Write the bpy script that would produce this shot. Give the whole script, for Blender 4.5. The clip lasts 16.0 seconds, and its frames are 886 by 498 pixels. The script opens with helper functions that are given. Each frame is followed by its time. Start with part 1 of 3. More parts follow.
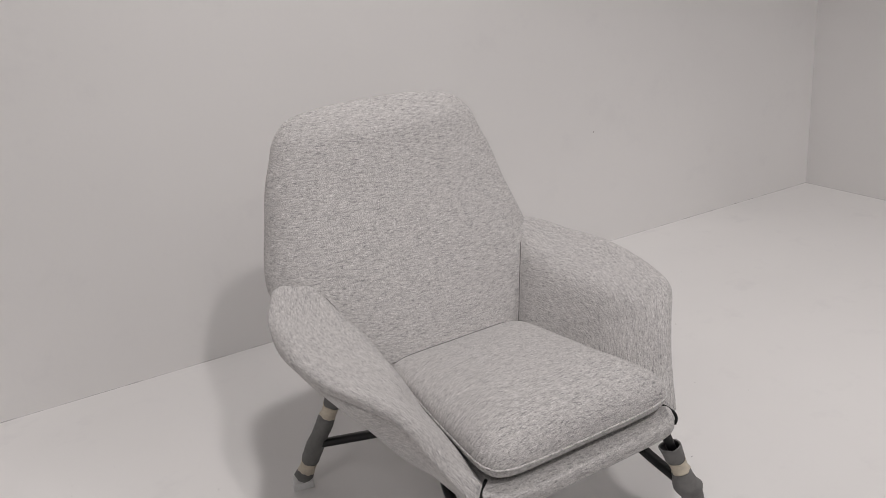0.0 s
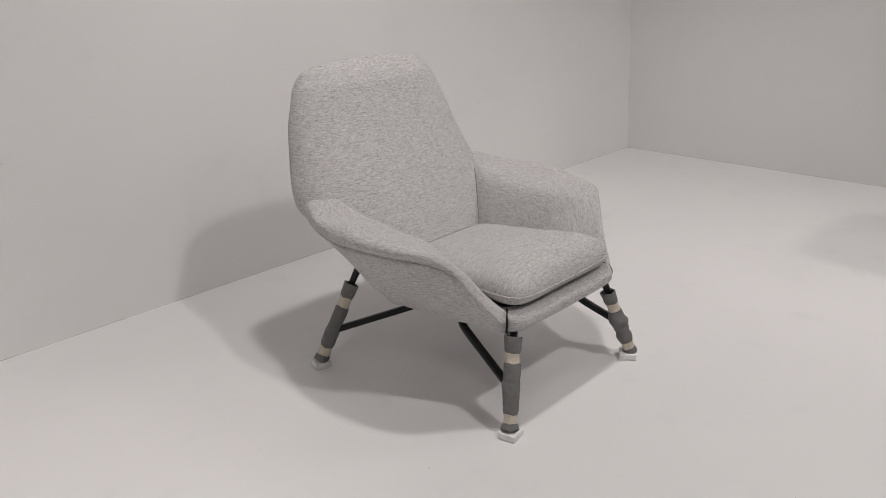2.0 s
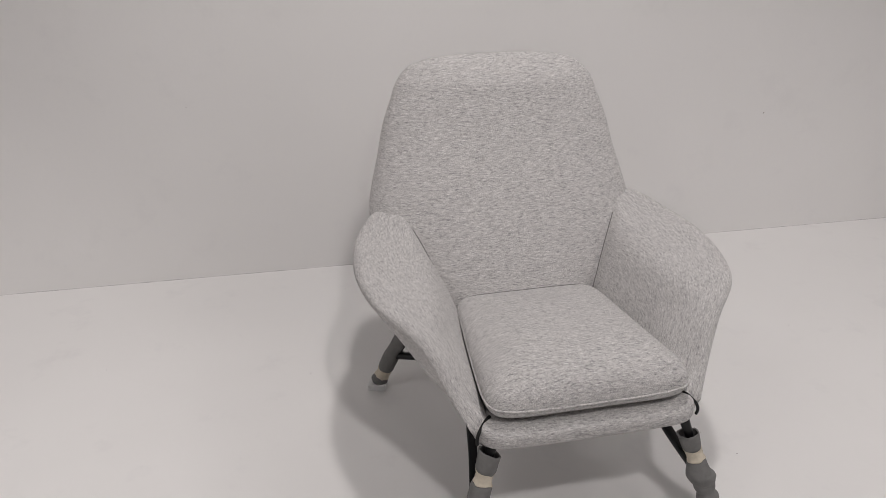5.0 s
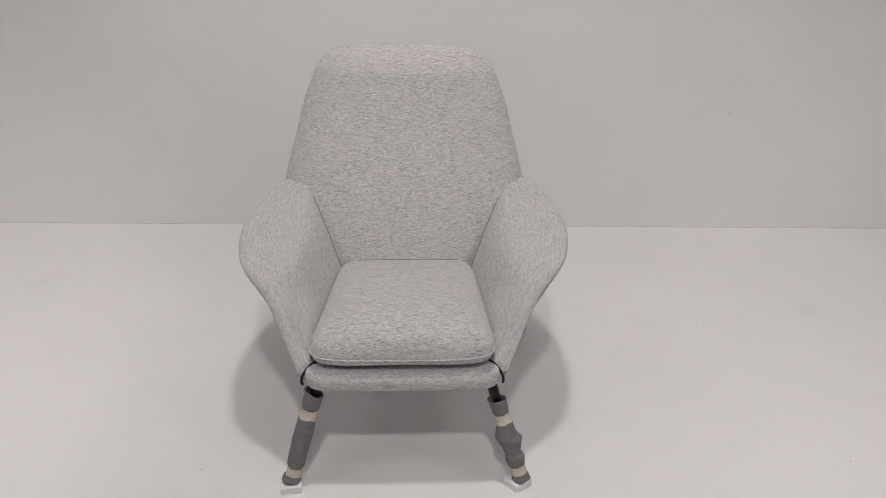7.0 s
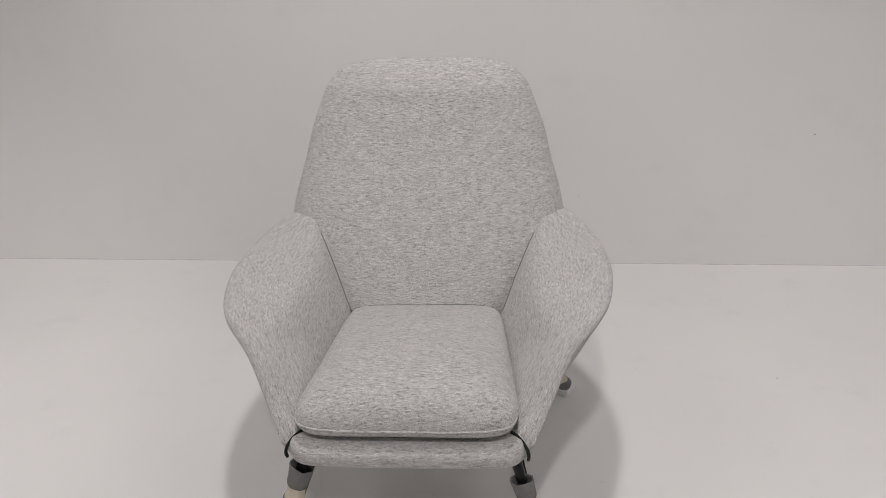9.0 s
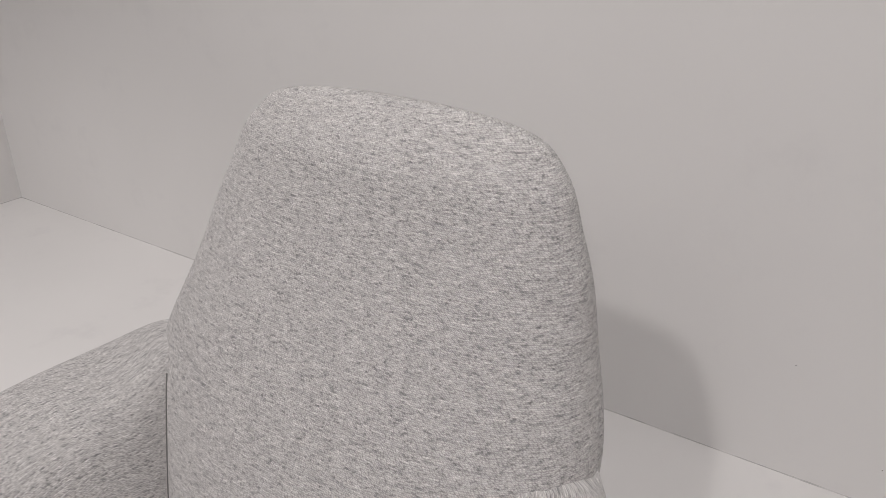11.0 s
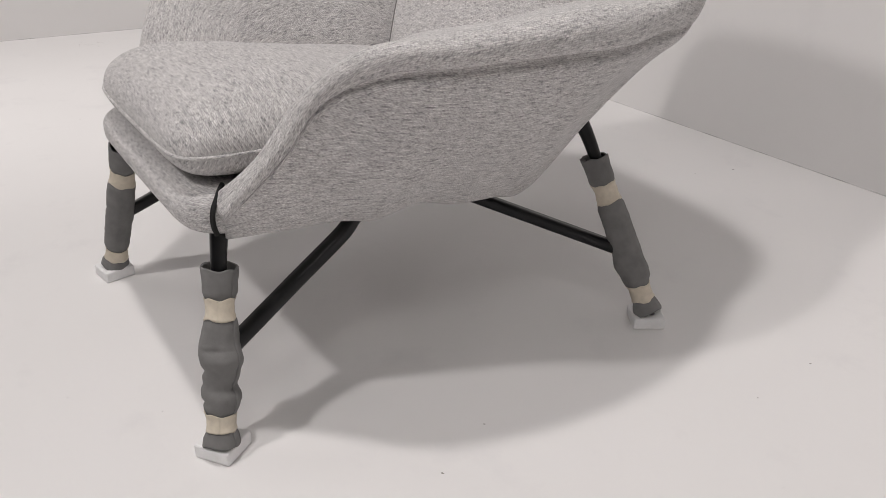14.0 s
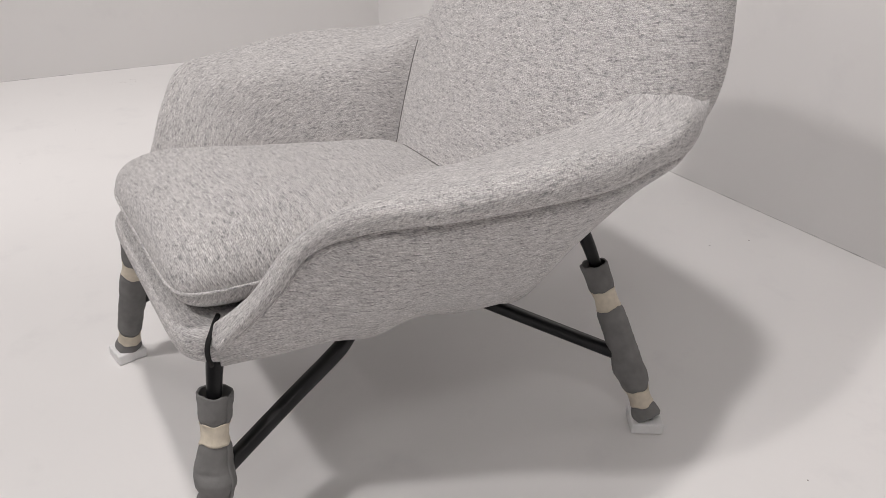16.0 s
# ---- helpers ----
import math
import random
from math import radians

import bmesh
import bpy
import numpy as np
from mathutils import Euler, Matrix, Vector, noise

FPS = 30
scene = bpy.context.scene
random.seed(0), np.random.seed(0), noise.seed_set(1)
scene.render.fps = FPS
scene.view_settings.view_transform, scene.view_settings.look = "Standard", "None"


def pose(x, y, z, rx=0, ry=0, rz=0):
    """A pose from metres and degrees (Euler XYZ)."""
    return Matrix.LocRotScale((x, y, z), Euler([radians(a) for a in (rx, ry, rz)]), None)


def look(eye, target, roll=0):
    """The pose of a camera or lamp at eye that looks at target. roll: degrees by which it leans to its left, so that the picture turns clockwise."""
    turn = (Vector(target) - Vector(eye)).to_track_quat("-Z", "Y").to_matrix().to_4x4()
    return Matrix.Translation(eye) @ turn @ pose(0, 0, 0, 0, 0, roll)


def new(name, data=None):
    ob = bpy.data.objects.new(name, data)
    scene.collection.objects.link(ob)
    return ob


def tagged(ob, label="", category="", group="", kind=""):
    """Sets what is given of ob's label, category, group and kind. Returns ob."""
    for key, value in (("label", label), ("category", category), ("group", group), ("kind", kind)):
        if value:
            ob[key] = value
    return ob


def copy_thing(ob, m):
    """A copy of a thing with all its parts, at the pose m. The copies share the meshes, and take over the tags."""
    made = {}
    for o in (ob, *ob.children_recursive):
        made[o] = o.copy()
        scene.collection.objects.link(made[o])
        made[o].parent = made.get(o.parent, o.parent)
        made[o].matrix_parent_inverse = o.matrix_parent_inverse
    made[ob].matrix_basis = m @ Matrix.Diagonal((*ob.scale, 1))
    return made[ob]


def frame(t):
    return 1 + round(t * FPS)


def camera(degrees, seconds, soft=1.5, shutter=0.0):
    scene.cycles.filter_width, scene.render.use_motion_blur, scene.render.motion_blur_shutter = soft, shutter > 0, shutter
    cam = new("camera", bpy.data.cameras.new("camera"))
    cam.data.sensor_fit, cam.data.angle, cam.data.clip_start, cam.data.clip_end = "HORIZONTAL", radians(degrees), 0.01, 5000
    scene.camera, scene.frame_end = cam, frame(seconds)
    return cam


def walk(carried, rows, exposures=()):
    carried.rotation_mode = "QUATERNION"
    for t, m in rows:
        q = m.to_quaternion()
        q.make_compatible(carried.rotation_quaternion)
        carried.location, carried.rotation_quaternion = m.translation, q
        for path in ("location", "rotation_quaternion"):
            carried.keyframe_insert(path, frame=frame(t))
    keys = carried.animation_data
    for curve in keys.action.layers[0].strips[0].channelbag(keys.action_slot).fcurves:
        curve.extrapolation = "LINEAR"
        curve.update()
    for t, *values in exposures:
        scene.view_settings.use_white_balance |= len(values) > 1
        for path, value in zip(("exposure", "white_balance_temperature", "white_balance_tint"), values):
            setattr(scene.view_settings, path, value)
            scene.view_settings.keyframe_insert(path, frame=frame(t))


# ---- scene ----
cam = camera(59.33, 16.0, soft=0.8)
# seconds, place, then yaw, pitch and roll in degrees
PATH = [
    (0.0, -0.743, -1.251, 1.151, -27.57, -20.14, -5.89),
    (0.5, -0.993, -1.312, 1.135, -33.20, -20.14, -4.88),
    (1.0, -1.231, -1.326, 1.125, -38.95, -20.21, -4.47),
    (1.5, -1.432, -1.408, 1.148, -42.14, -20.51, -3.74),
    (2.0, -1.515, -1.442, 1.145, -43.57, -20.74, -3.48),
    (2.5, -1.517, -1.448, 1.146, -43.60, -20.71, -3.52),
    (3.0, -1.472, -1.445, 1.168, -43.80, -20.87, -3.41),
    (3.5, -1.275, -1.458, 1.201, -38.73, -20.10, -4.85),
    (3.7, -1.186, -1.471, 1.201, -34.49, -19.38, -5.01),
    (5.8, -0.121, -1.479, 1.237, -2.08, -25.86, 0.11),
    (6.0, -0.050, -1.545, 1.255, -1.42, -25.89, 0.27),
    (6.5, 0.057, -1.675, 1.294, -1.64, -25.96, 0.38),
    (7.0, 0.060, -1.738, 1.308, -1.19, -26.11, 0.11),
    (7.5, 0.034, -1.758, 1.304, -0.29, -26.08, 0.03),
    (8.0, 0.034, -1.747, 1.287, 0.72, -26.09, -0.34),
    (8.5, 0.084, -1.668, 1.266, 4.66, -23.85, -2.00),
    (9.0, 0.182, -1.455, 1.199, 4.83, -23.65, -2.31),
    (9.5, 0.313, -1.114, 1.174, 5.01, -23.80, -2.33),
    (9.7, 0.361, -0.964, 1.151, 4.65, -23.68, -2.17),
    (11.8, 0.685, -0.193, 1.032, 45.65, -26.15, 0.37),
    (12.0, 0.734, -0.260, 0.990, 45.42, -26.28, 0.31),
    (12.5, 0.834, -0.352, 0.886, 48.19, -26.44, -0.43),
    (13.0, 0.940, -0.420, 0.813, 55.11, -26.30, 0.60),
    (13.5, 0.995, -0.489, 0.711, 55.40, -26.68, 0.80),
    (14.0, 1.023, -0.526, 0.647, 55.96, -26.72, 0.64),
    (14.5, 1.041, -0.552, 0.610, 57.56, -27.08, 0.43),
    (15.0, 1.044, -0.541, 0.641, 58.62, -27.36, 0.18),
    (15.5, 1.026, -0.495, 0.729, 58.84, -27.26, 0.41),
    (16.0, 1.002, -0.451, 0.796, 58.86, -26.88, 0.38),
]
walk(cam, [(t, pose(x, y, z, 90 + pitch, 0, yaw) @ pose(0, 0, 0, 0, 0, roll)) for t, x, y, z, yaw, pitch, roll in PATH],
     exposures=[(0.0, -0.11), (9.0, -0.13), (11.8, -0.06), (12.5, 0.03), (13.2, 0.14), (16.0, 0.17)])

# ---- light: a white gallery with a row of ceiling spotlights, and added fill lamps ----
world = bpy.data.worlds.new("world")
scene.world = world
world.use_nodes = True
world.node_tree.nodes["Background"].inputs[0].default_value = (1.0, 0.97, 0.95, 1)
world.node_tree.nodes["Background"].inputs[1].default_value = 0.02

BACK, LEFT, RIGHT, FRONT, TOP = 1.1506, -2.4165, 2.4172, -6.0, 3.55
ROOM = pose(0, 0, 0, 0, 0, -1.84)  # the room stands slightly askew to the armchair
# place, aim, power, cone and radius of each light: spots over the armchair and one by its neighbour; the last five are
# added fill for the walls and sides, the final two soft floodlights
LAMPS = [((0.10, -0.30), (0.02, -0.20, 0.0), 127, 106, 0.11), ((0.10, -2.35), (0.0, -0.2, 0.0), 154, 88, 0.11), ((0.10, -4.1), (0.0, 0.25, 0.1), 30, 70, 0.11),
         ((2.1, -3.4), (2.05, -0.45, 0.0), 122, 49, 0.11), ((-1.0, -1.6), (2.41, 0.3, 1.5), 95, 36, 0.11), ((1.0, -1.6), (-2.41, 0.0, 1.5), 55, 36, 0.11), ((-1.85, -1.8), (-2.1, -0.1, 0.0), 132, 52, 0.11),
         ((2.0, -1.2), (0.0, 0.0, 0.2), 42, 75, 0.32), ((-2.0, -1.2), (0.0, 0.0, 0.2), 37, 75, 0.32)]
LAMP_COLOUR = (1.0, 0.950, 0.934)


# ---- small geometry helpers ----
def finish(bm, name, mats, smooth=True):
    mesh = bpy.data.meshes.new(name)
    bmesh.ops.recalc_face_normals(bm, faces=bm.faces[:])
    bm.to_mesh(mesh)
    bm.free()
    for m in mats if isinstance(mats, (list, tuple)) else [mats]:
        mesh.materials.append(m)
    mesh.polygons.foreach_set("use_smooth", [smooth] * len(mesh.polygons))
    return mesh


def part(name, bm, material, parent, label="", smooth=True):
    ob = new(name, finish(bm, name, material, smooth))
    ob.parent = parent
    return tagged(ob, label)


def spline(points, n):
    """n points of a smooth curve through the given ones (any number of values a row)."""
    p = np.array(points, float)
    p = np.vstack([2 * p[0] - p[1], p, 2 * p[-1] - p[-2]])
    out = []
    for s in np.linspace(0, len(p) - 3, n):
        i = min(int(s), len(p) - 4)
        t = s - i
        a, b, c, d = p[i : i + 4]
        out.append(0.5 * (2 * b + (c - a) * t + (2 * a - 5 * b + 4 * c - d) * t * t + (3 * b - a - 3 * c + d) * t**3))
    return np.array(out)


def grid_mesh(rows, closed=False, caps=False, along=False):
    """A surface through rows of points, with a UV map in metres; closed joins each row's end to its start. along: U runs from row to row."""
    rows = np.array(rows, float)
    n, m = rows.shape[:2]
    bm = bmesh.new()
    uv = bm.loops.layers.uv.new("UVMap")
    grid = [[bm.verts.new(p) for p in r] for r in rows]
    mid = rows[n // 2]
    across = np.r_[0, np.cumsum(np.linalg.norm(np.diff(np.vstack([mid, mid[:1]]), axis=0), axis=1))]
    step = np.linalg.norm(np.diff(rows, axis=0), axis=2).mean(1)
    down = np.r_[0, np.cumsum(step)]
    for i in range(n - 1):
        for j in range(m if closed else m - 1):
            k = (j + 1) % m
            quad = ((i, j, j), (i, k, j + 1), (i + 1, k, j + 1), (i + 1, j, j))
            face = bm.faces.new([grid[a][b] for a, b, _ in quad])
            for loop, (a, _, c) in zip(face.loops, quad):
                loop[uv].uv = (down[a], across[c]) if along else (across[c], down[a])
    if caps:
        for r in (grid[0], grid[-1]):
            if closed:
                bm.faces.new(r)
    return bm


def tube(points, radii, sides=16, lump=0.0, seed=0.0, cap=True):
    """A round bar along points, with a radius at each; lump: how far its skin is pushed about."""
    pts = [Vector(p) for p in points]
    rows = []
    for i, p in enumerate(pts):
        way = (pts[min(i + 1, len(pts) - 1)] - pts[max(i - 1, 0)]).normalized()
        side = way.orthogonal().normalized() if i == 0 else (side - way * side.dot(way)).normalized()
        other = way.cross(side)
        row = []
        for k in range(sides):
            a = 2 * math.pi * k / sides
            out = side * math.cos(a) + other * math.sin(a)
            r = radii[i]
            if lump:
                q = p + out * r
                r += lump * (noise.noise(Vector((q.x * 38 + seed, q.y * 38, q.z * 55))) + 0.5 * noise.noise(Vector((q.x * 90, q.y * 90 + seed, q.z * 120))))
            row.append(p + out * r)
        rows.append(row)
    return grid_mesh(rows, closed=True, caps=cap, along=True)


def bar(points, wide, high, up=(0, 0, 1)):
    """A flat bar with softened edges along points; wide lies across, high along up."""
    pts, rows = [Vector(p) for p in points], []
    for i, p in enumerate(pts):
        way = (pts[min(i + 1, len(pts) - 1)] - pts[max(i - 1, 0)]).normalized()
        side = way.cross(Vector(up)).normalized()
        rise = side.cross(way)
        rows.append([p + side * (wide / 2 * u) + rise * (high / 2 * v) for u, v in ((1, 0.6), (0.8, 1), (-0.8, 1), (-1, 0.6), (-1, -0.6), (-0.8, -1), (0.8, -1), (1, -0.6))])
    return grid_mesh(rows, closed=True, caps=True, along=True)


def box(x0, y0, z0, x1, y1, z1, bevel=0.0):
    bm = bmesh.new()
    bmesh.ops.create_cube(bm, size=1, matrix=Matrix.LocRotScale(((x0 + x1) / 2, (y0 + y1) / 2, (z0 + z1) / 2), None, (x1 - x0, y1 - y0, z1 - z0)))
    if bevel:
        bmesh.ops.bevel(bm, geom=bm.edges[:], offset=bevel, segments=3, affect="EDGES", profile=0.5)
    return bm


# ---- materials ----
def material(name, build):
    m = bpy.data.materials.new(name)
    m.use_nodes = True
    nt = m.node_tree
    bsdf = nt.nodes["Principled BSDF"]

    def node(kind, **values):
        n = nt.nodes.new(kind)
        for key, value in values.items():
            if key in n.inputs:
                n.inputs[key].default_value = value
        return n

    build(nt, bsdf, node, nt.links.new)
    return m


def ramp(node, stops):
    r = node("ShaderNodeValToRGB")
    while len(r.color_ramp.elements) < len(stops):
        r.color_ramp.elements.new(0.5)
    for e, (pos, col) in zip(r.color_ramp.elements, stops):
        e.position, e.color = pos, (*col, 1) if len(col) == 3 else col
    return r


YARN = (0.0025, 0.0023)  # one loop of the weave along its row, and the rows' pitch


def woven(nt, bsdf, node, link):
    """Light grey slub weave: rows of slanting raised loops; single runs of a row are darker or paler yarn."""
    tc = node("ShaderNodeTexCoord")
    split = node("ShaderNodeSeparateXYZ")
    link(tc.outputs["UV"], split.inputs[0])

    def sums(kind, a, b=None):
        m = node("ShaderNodeMath")
        m.operation = kind
        for k, v in enumerate((a, b)):
            if isinstance(v, (int, float)):
                m.inputs[k].default_value = v
            elif v is not None:
                link(v, m.inputs[k])
        return m.outputs[0]

    def vector(x, y):
        v = node("ShaderNodeCombineXYZ")
        link(x, v.inputs[0])
        link(y, v.inputs[1])
        return v.outputs[0]

    def mixed(kind, amount, a, b):
        m = node("ShaderNodeMix")
        m.data_type, m.blend_type = "RGBA", kind
        m.inputs[0].default_value = amount
        link(a, m.inputs[6])
        link(b, m.inputs[7])
        return m.outputs[2]

    def clouds(x, y, detail=1.0):
        n = node("ShaderNodeTexNoise", Scale=1.0, Detail=detail, Roughness=0.6)
        n.noise_dimensions = "2D"
        link(vector(x, y), n.inputs["Vector"])
        return n.outputs["Fac"]

    u, v = split.outputs[0], split.outputs[1]
    wave = clouds(sums("MULTIPLY", u, 24.0), sums("MULTIPLY", v, 24.0))
    across = sums("ADD", sums("MULTIPLY", v, 1 / YARN[1]), sums("MULTIPLY", wave, 0.7))
    row = sums("FLOOR", across)
    shift = node("ShaderNodeTexWhiteNoise")
    shift.noise_dimensions = "1D"
    link(row, shift.inputs["W"])
    lean_over = sums("MULTIPLY", sums("FRACT", across), 0.9)
    along = sums("ADD", sums("ADD", sums("MULTIPLY", u, 1 / YARN[0]), shift.outputs["Value"]), lean_over)
    knot = node("ShaderNodeTexVoronoi", Scale=1.0, Randomness=0.8)
    knot.voronoi_dimensions = "2D"
    link(vector(along, across), knot.inputs["Vector"])

    yarn = clouds(sums("MULTIPLY", u, 85.0), sums("MULTIPLY", row, 7.31), 2.0)
    run = clouds(sums("MULTIPLY", u, 35.0), sums("MULTIPLY", row, 3.77))
    patch = clouds(sums("MULTIPLY", u, 26.0), sums("MULTIPLY", v, 190.0), 2.0)
    threads = ramp(node, [(0.26, (0.41, 0.406, 0.410)), (0.38, (0.63, 0.621, 0.618)), (0.50, (0.72, 0.708, 0.703)), (0.62, (0.78, 0.768, 0.763)), (0.74, (0.90, 0.886, 0.879))])
    link(yarn, threads.inputs["Fac"])
    runs = ramp(node, [(0.30, (0.86, 0.857, 0.863)), (0.43, (0.98, 0.977, 0.975)), (0.66, (1.0, 0.995, 0.99))])
    link(run, runs.inputs["Fac"])
    bands = ramp(node, [(0.33, (0.92, 0.917, 0.92)), (0.46, (0.975, 0.972, 0.97)), (0.62, (1.0, 0.995, 0.99))])
    link(patch, bands.inputs["Fac"])
    # colour darkens away from each loop's middle, painting shade into the gaps
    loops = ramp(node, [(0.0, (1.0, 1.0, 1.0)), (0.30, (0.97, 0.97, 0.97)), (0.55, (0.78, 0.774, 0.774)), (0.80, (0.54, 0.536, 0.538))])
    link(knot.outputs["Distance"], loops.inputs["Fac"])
    single = ramp(node, [(0.05, (0.78, 0.78, 0.79)), (0.30, (0.94, 0.94, 0.94)), (0.75, (1.0, 1.0, 1.0))])
    link(knot.outputs["Color"], single.inputs["Fac"])
    # row edges darkened in the colour as well, as shade between rows
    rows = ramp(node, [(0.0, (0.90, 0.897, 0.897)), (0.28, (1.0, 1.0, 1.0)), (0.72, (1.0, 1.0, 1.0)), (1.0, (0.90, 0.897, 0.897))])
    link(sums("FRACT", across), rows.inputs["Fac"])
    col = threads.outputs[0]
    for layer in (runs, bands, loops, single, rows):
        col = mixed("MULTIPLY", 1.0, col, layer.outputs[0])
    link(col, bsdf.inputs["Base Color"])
    bsdf.inputs["Roughness"].default_value = 0.95
    bsdf.inputs["Specular IOR Level"].default_value = 0.15
    bsdf.inputs["Sheen Weight"].default_value = 0.2
    bump = node("ShaderNodeBump", Strength=0.55, Distance=0.0014)
    bump.invert = True
    link(knot.outputs["Distance"], bump.inputs["Height"])
    link(bump.outputs[0], bsdf.inputs["Normal"])


def plain(colour, rough, metal=0.0, vary=0.08, scale=30.0, bump_by=0.0, bump_scale=200.0):
    def build(nt, bsdf, node, link):
        tc = node("ShaderNodeTexCoord")
        n = node("ShaderNodeTexNoise", Scale=scale, Detail=4.0)
        link(tc.outputs["Object"], n.inputs["Vector"])
        lo, hi = [c * (1 - vary) for c in colour], [min(1, c * (1 + vary)) for c in colour]
        r = ramp(node, [(0.3, lo), (0.7, hi)])
        link(n.outputs["Fac"], r.inputs["Fac"])
        link(r.outputs[0], bsdf.inputs["Base Color"])
        bsdf.inputs["Roughness"].default_value = rough
        bsdf.inputs["Metallic"].default_value = metal
        if bump_by:
            f = node("ShaderNodeTexNoise", Scale=bump_scale, Detail=3.0)
            link(tc.outputs["Object"], f.inputs["Vector"])
            b = node("ShaderNodeBump", Strength=0.5, Distance=bump_by)
            link(f.outputs["Fac"], b.inputs["Height"])
            link(b.outputs[0], bsdf.inputs["Normal"])
    return build


FABRIC = material("woven_fabric", woven)
BLACK = material("black_lacquer", plain((0.008, 0.008, 0.009), 0.28, 0.0, 0.2))
BLACK.node_tree.nodes["Principled BSDF"].inputs["Specular IOR Level"].default_value = 0.3
DARK = material("black_felt", plain((0.01, 0.01, 0.01), 0.9))
# dark colour of the lines that draw shade into the armchair's creases
SHADE = material("crease_shade", plain((0.16, 0.155, 0.152), 0.95))
FOAM = material("grey_foam", plain((0.17, 0.168, 0.165), 0.9, 0.0, 0.12, 60, 0.0006, 500))
TAPE = material("masking_tape", plain((0.60, 0.54, 0.44), 0.6, 0.0, 0.08, 120, 0.0008, 160))
PAD = material("white_foam", plain((0.80, 0.80, 0.80), 0.6, 0.0, 0.04, 90, 0.0004, 300))


def painted(colour, rough, smudge, relief):
    """White paint: faint broad clouds, small smudges and a little roller texture."""
    def build(nt, bsdf, node, link):
        tc = node("ShaderNodeTexCoord")
        cloud = node("ShaderNodeTexNoise", Scale=1.4, Detail=3.0)
        marks = node("ShaderNodeTexNoise", Scale=6.5, Detail=7.0, Roughness=0.62)
        grain = node("ShaderNodeTexNoise", Scale=55.0, Detail=3.0)
        for n in (cloud, marks, grain):
            link(tc.outputs["Object"], n.inputs["Vector"])
        base = ramp(node, [(0.3, [c * 0.98 for c in colour]), (0.7, [min(1.0, c * 1.02) for c in colour])])
        link(cloud.outputs["Fac"], base.inputs["Fac"])
        dirt = ramp(node, [(0.0, (1.0, 1.0, 1.0)), (0.58, (1.0, 1.0, 1.0)), (0.72, (1 - smudge, 1 - smudge, 1 - smudge * 0.9))])
        link(marks.outputs["Fac"], dirt.inputs["Fac"])
        mix = node("ShaderNodeMix")
        mix.data_type, mix.blend_type = "RGBA", "MULTIPLY"
        mix.inputs[0].default_value = 1.0
        link(base.outputs[0], mix.inputs[6])
        link(dirt.outputs[0], mix.inputs[7])
        link(mix.outputs[2], bsdf.inputs["Base Color"])
        bsdf.inputs["Roughness"].default_value = rough
        bump = node("ShaderNodeBump", Strength=0.5, Distance=relief)
        link(grain.outputs["Fac"], bump.inputs["Height"])
        link(bump.outputs[0], bsdf.inputs["Normal"])
    return build


WALL = material("white_wall_paint", painted((0.73, 0.719, 0.713), 0.85, 0.03, 0.0006))
FLOOR = material("white_floor_paint", painted((0.76, 0.749, 0.743), 0.5, 0.05, 0.0003))
CEILING = material("grey_ceiling_paint", plain((0.45, 0.444, 0.440), 0.9, 0.0, 0.03, 1.0))
JOINT = material("grey_filler", plain((0.56, 0.55, 0.543), 0.9, 0.0, 0.3, 14.0))
SPECK = material("grey_speck", plain((0.30, 0.285, 0.27), 0.9))
LAMP_BODY = material("white_metal", plain((0.7, 0.7, 0.7), 0.4))

# ---- the room ----
T = 0.12


def slab(name, *corners, mat=WALL, label=""):
    ob = new(name, finish(box(*corners), name, mat, False))
    ob.matrix_world = ROOM
    return tagged(ob, label, kind="structure")


slab("floor", LEFT - T, FRONT - T, -0.1, RIGHT + T, BACK + T, 0.0, mat=FLOOR, label="matt white painted smooth floor with small specks")
slab("wall_north", LEFT, BACK, 0.0, RIGHT, BACK + T, TOP, label="plain white painted wall behind the armchair")
slab("wall_west", LEFT - T, FRONT - T, 0.0, LEFT, BACK + T, TOP, label="plain white painted side wall")
slab("wall_east", RIGHT, FRONT - T, 0.0, RIGHT + T, BACK + T, TOP, label="plain white painted side wall")
slab("wall_south", LEFT, FRONT - T, 0.0, RIGHT, FRONT, TOP, mat=CEILING, label="plain grey painted wall")
slab("ceiling", LEFT - T, FRONT - T, TOP, RIGHT + T, BACK + T, TOP + 0.1, mat=CEILING, label="plain grey ceiling")

# the last five, added only to brighten walls and sides, get the same bodies
for (x, y), aim, power, cone, radius in LAMPS:
    data = bpy.data.lights.new("spot", "SPOT")
    data.energy, data.color, data.shadow_soft_size = power, LAMP_COLOUR, radius
    data.spot_size, data.spot_blend = radians(cone), 0.75
    lamp = new("spot_light", data)
    lamp.matrix_world = look((x, y, TOP - 0.17 - radius * 0.3), aim)
    body = new("ceiling_spot_or_fill", finish(tube([(x, y, TOP), (x, y, TOP - 0.10)], [radius, radius], 24), "ceiling_spot_or_fill", LAMP_BODY))
    tagged(body, "round white ceiling spotlight, unseen; five of them are added fill", "spotlight", "ceiling spotlights")


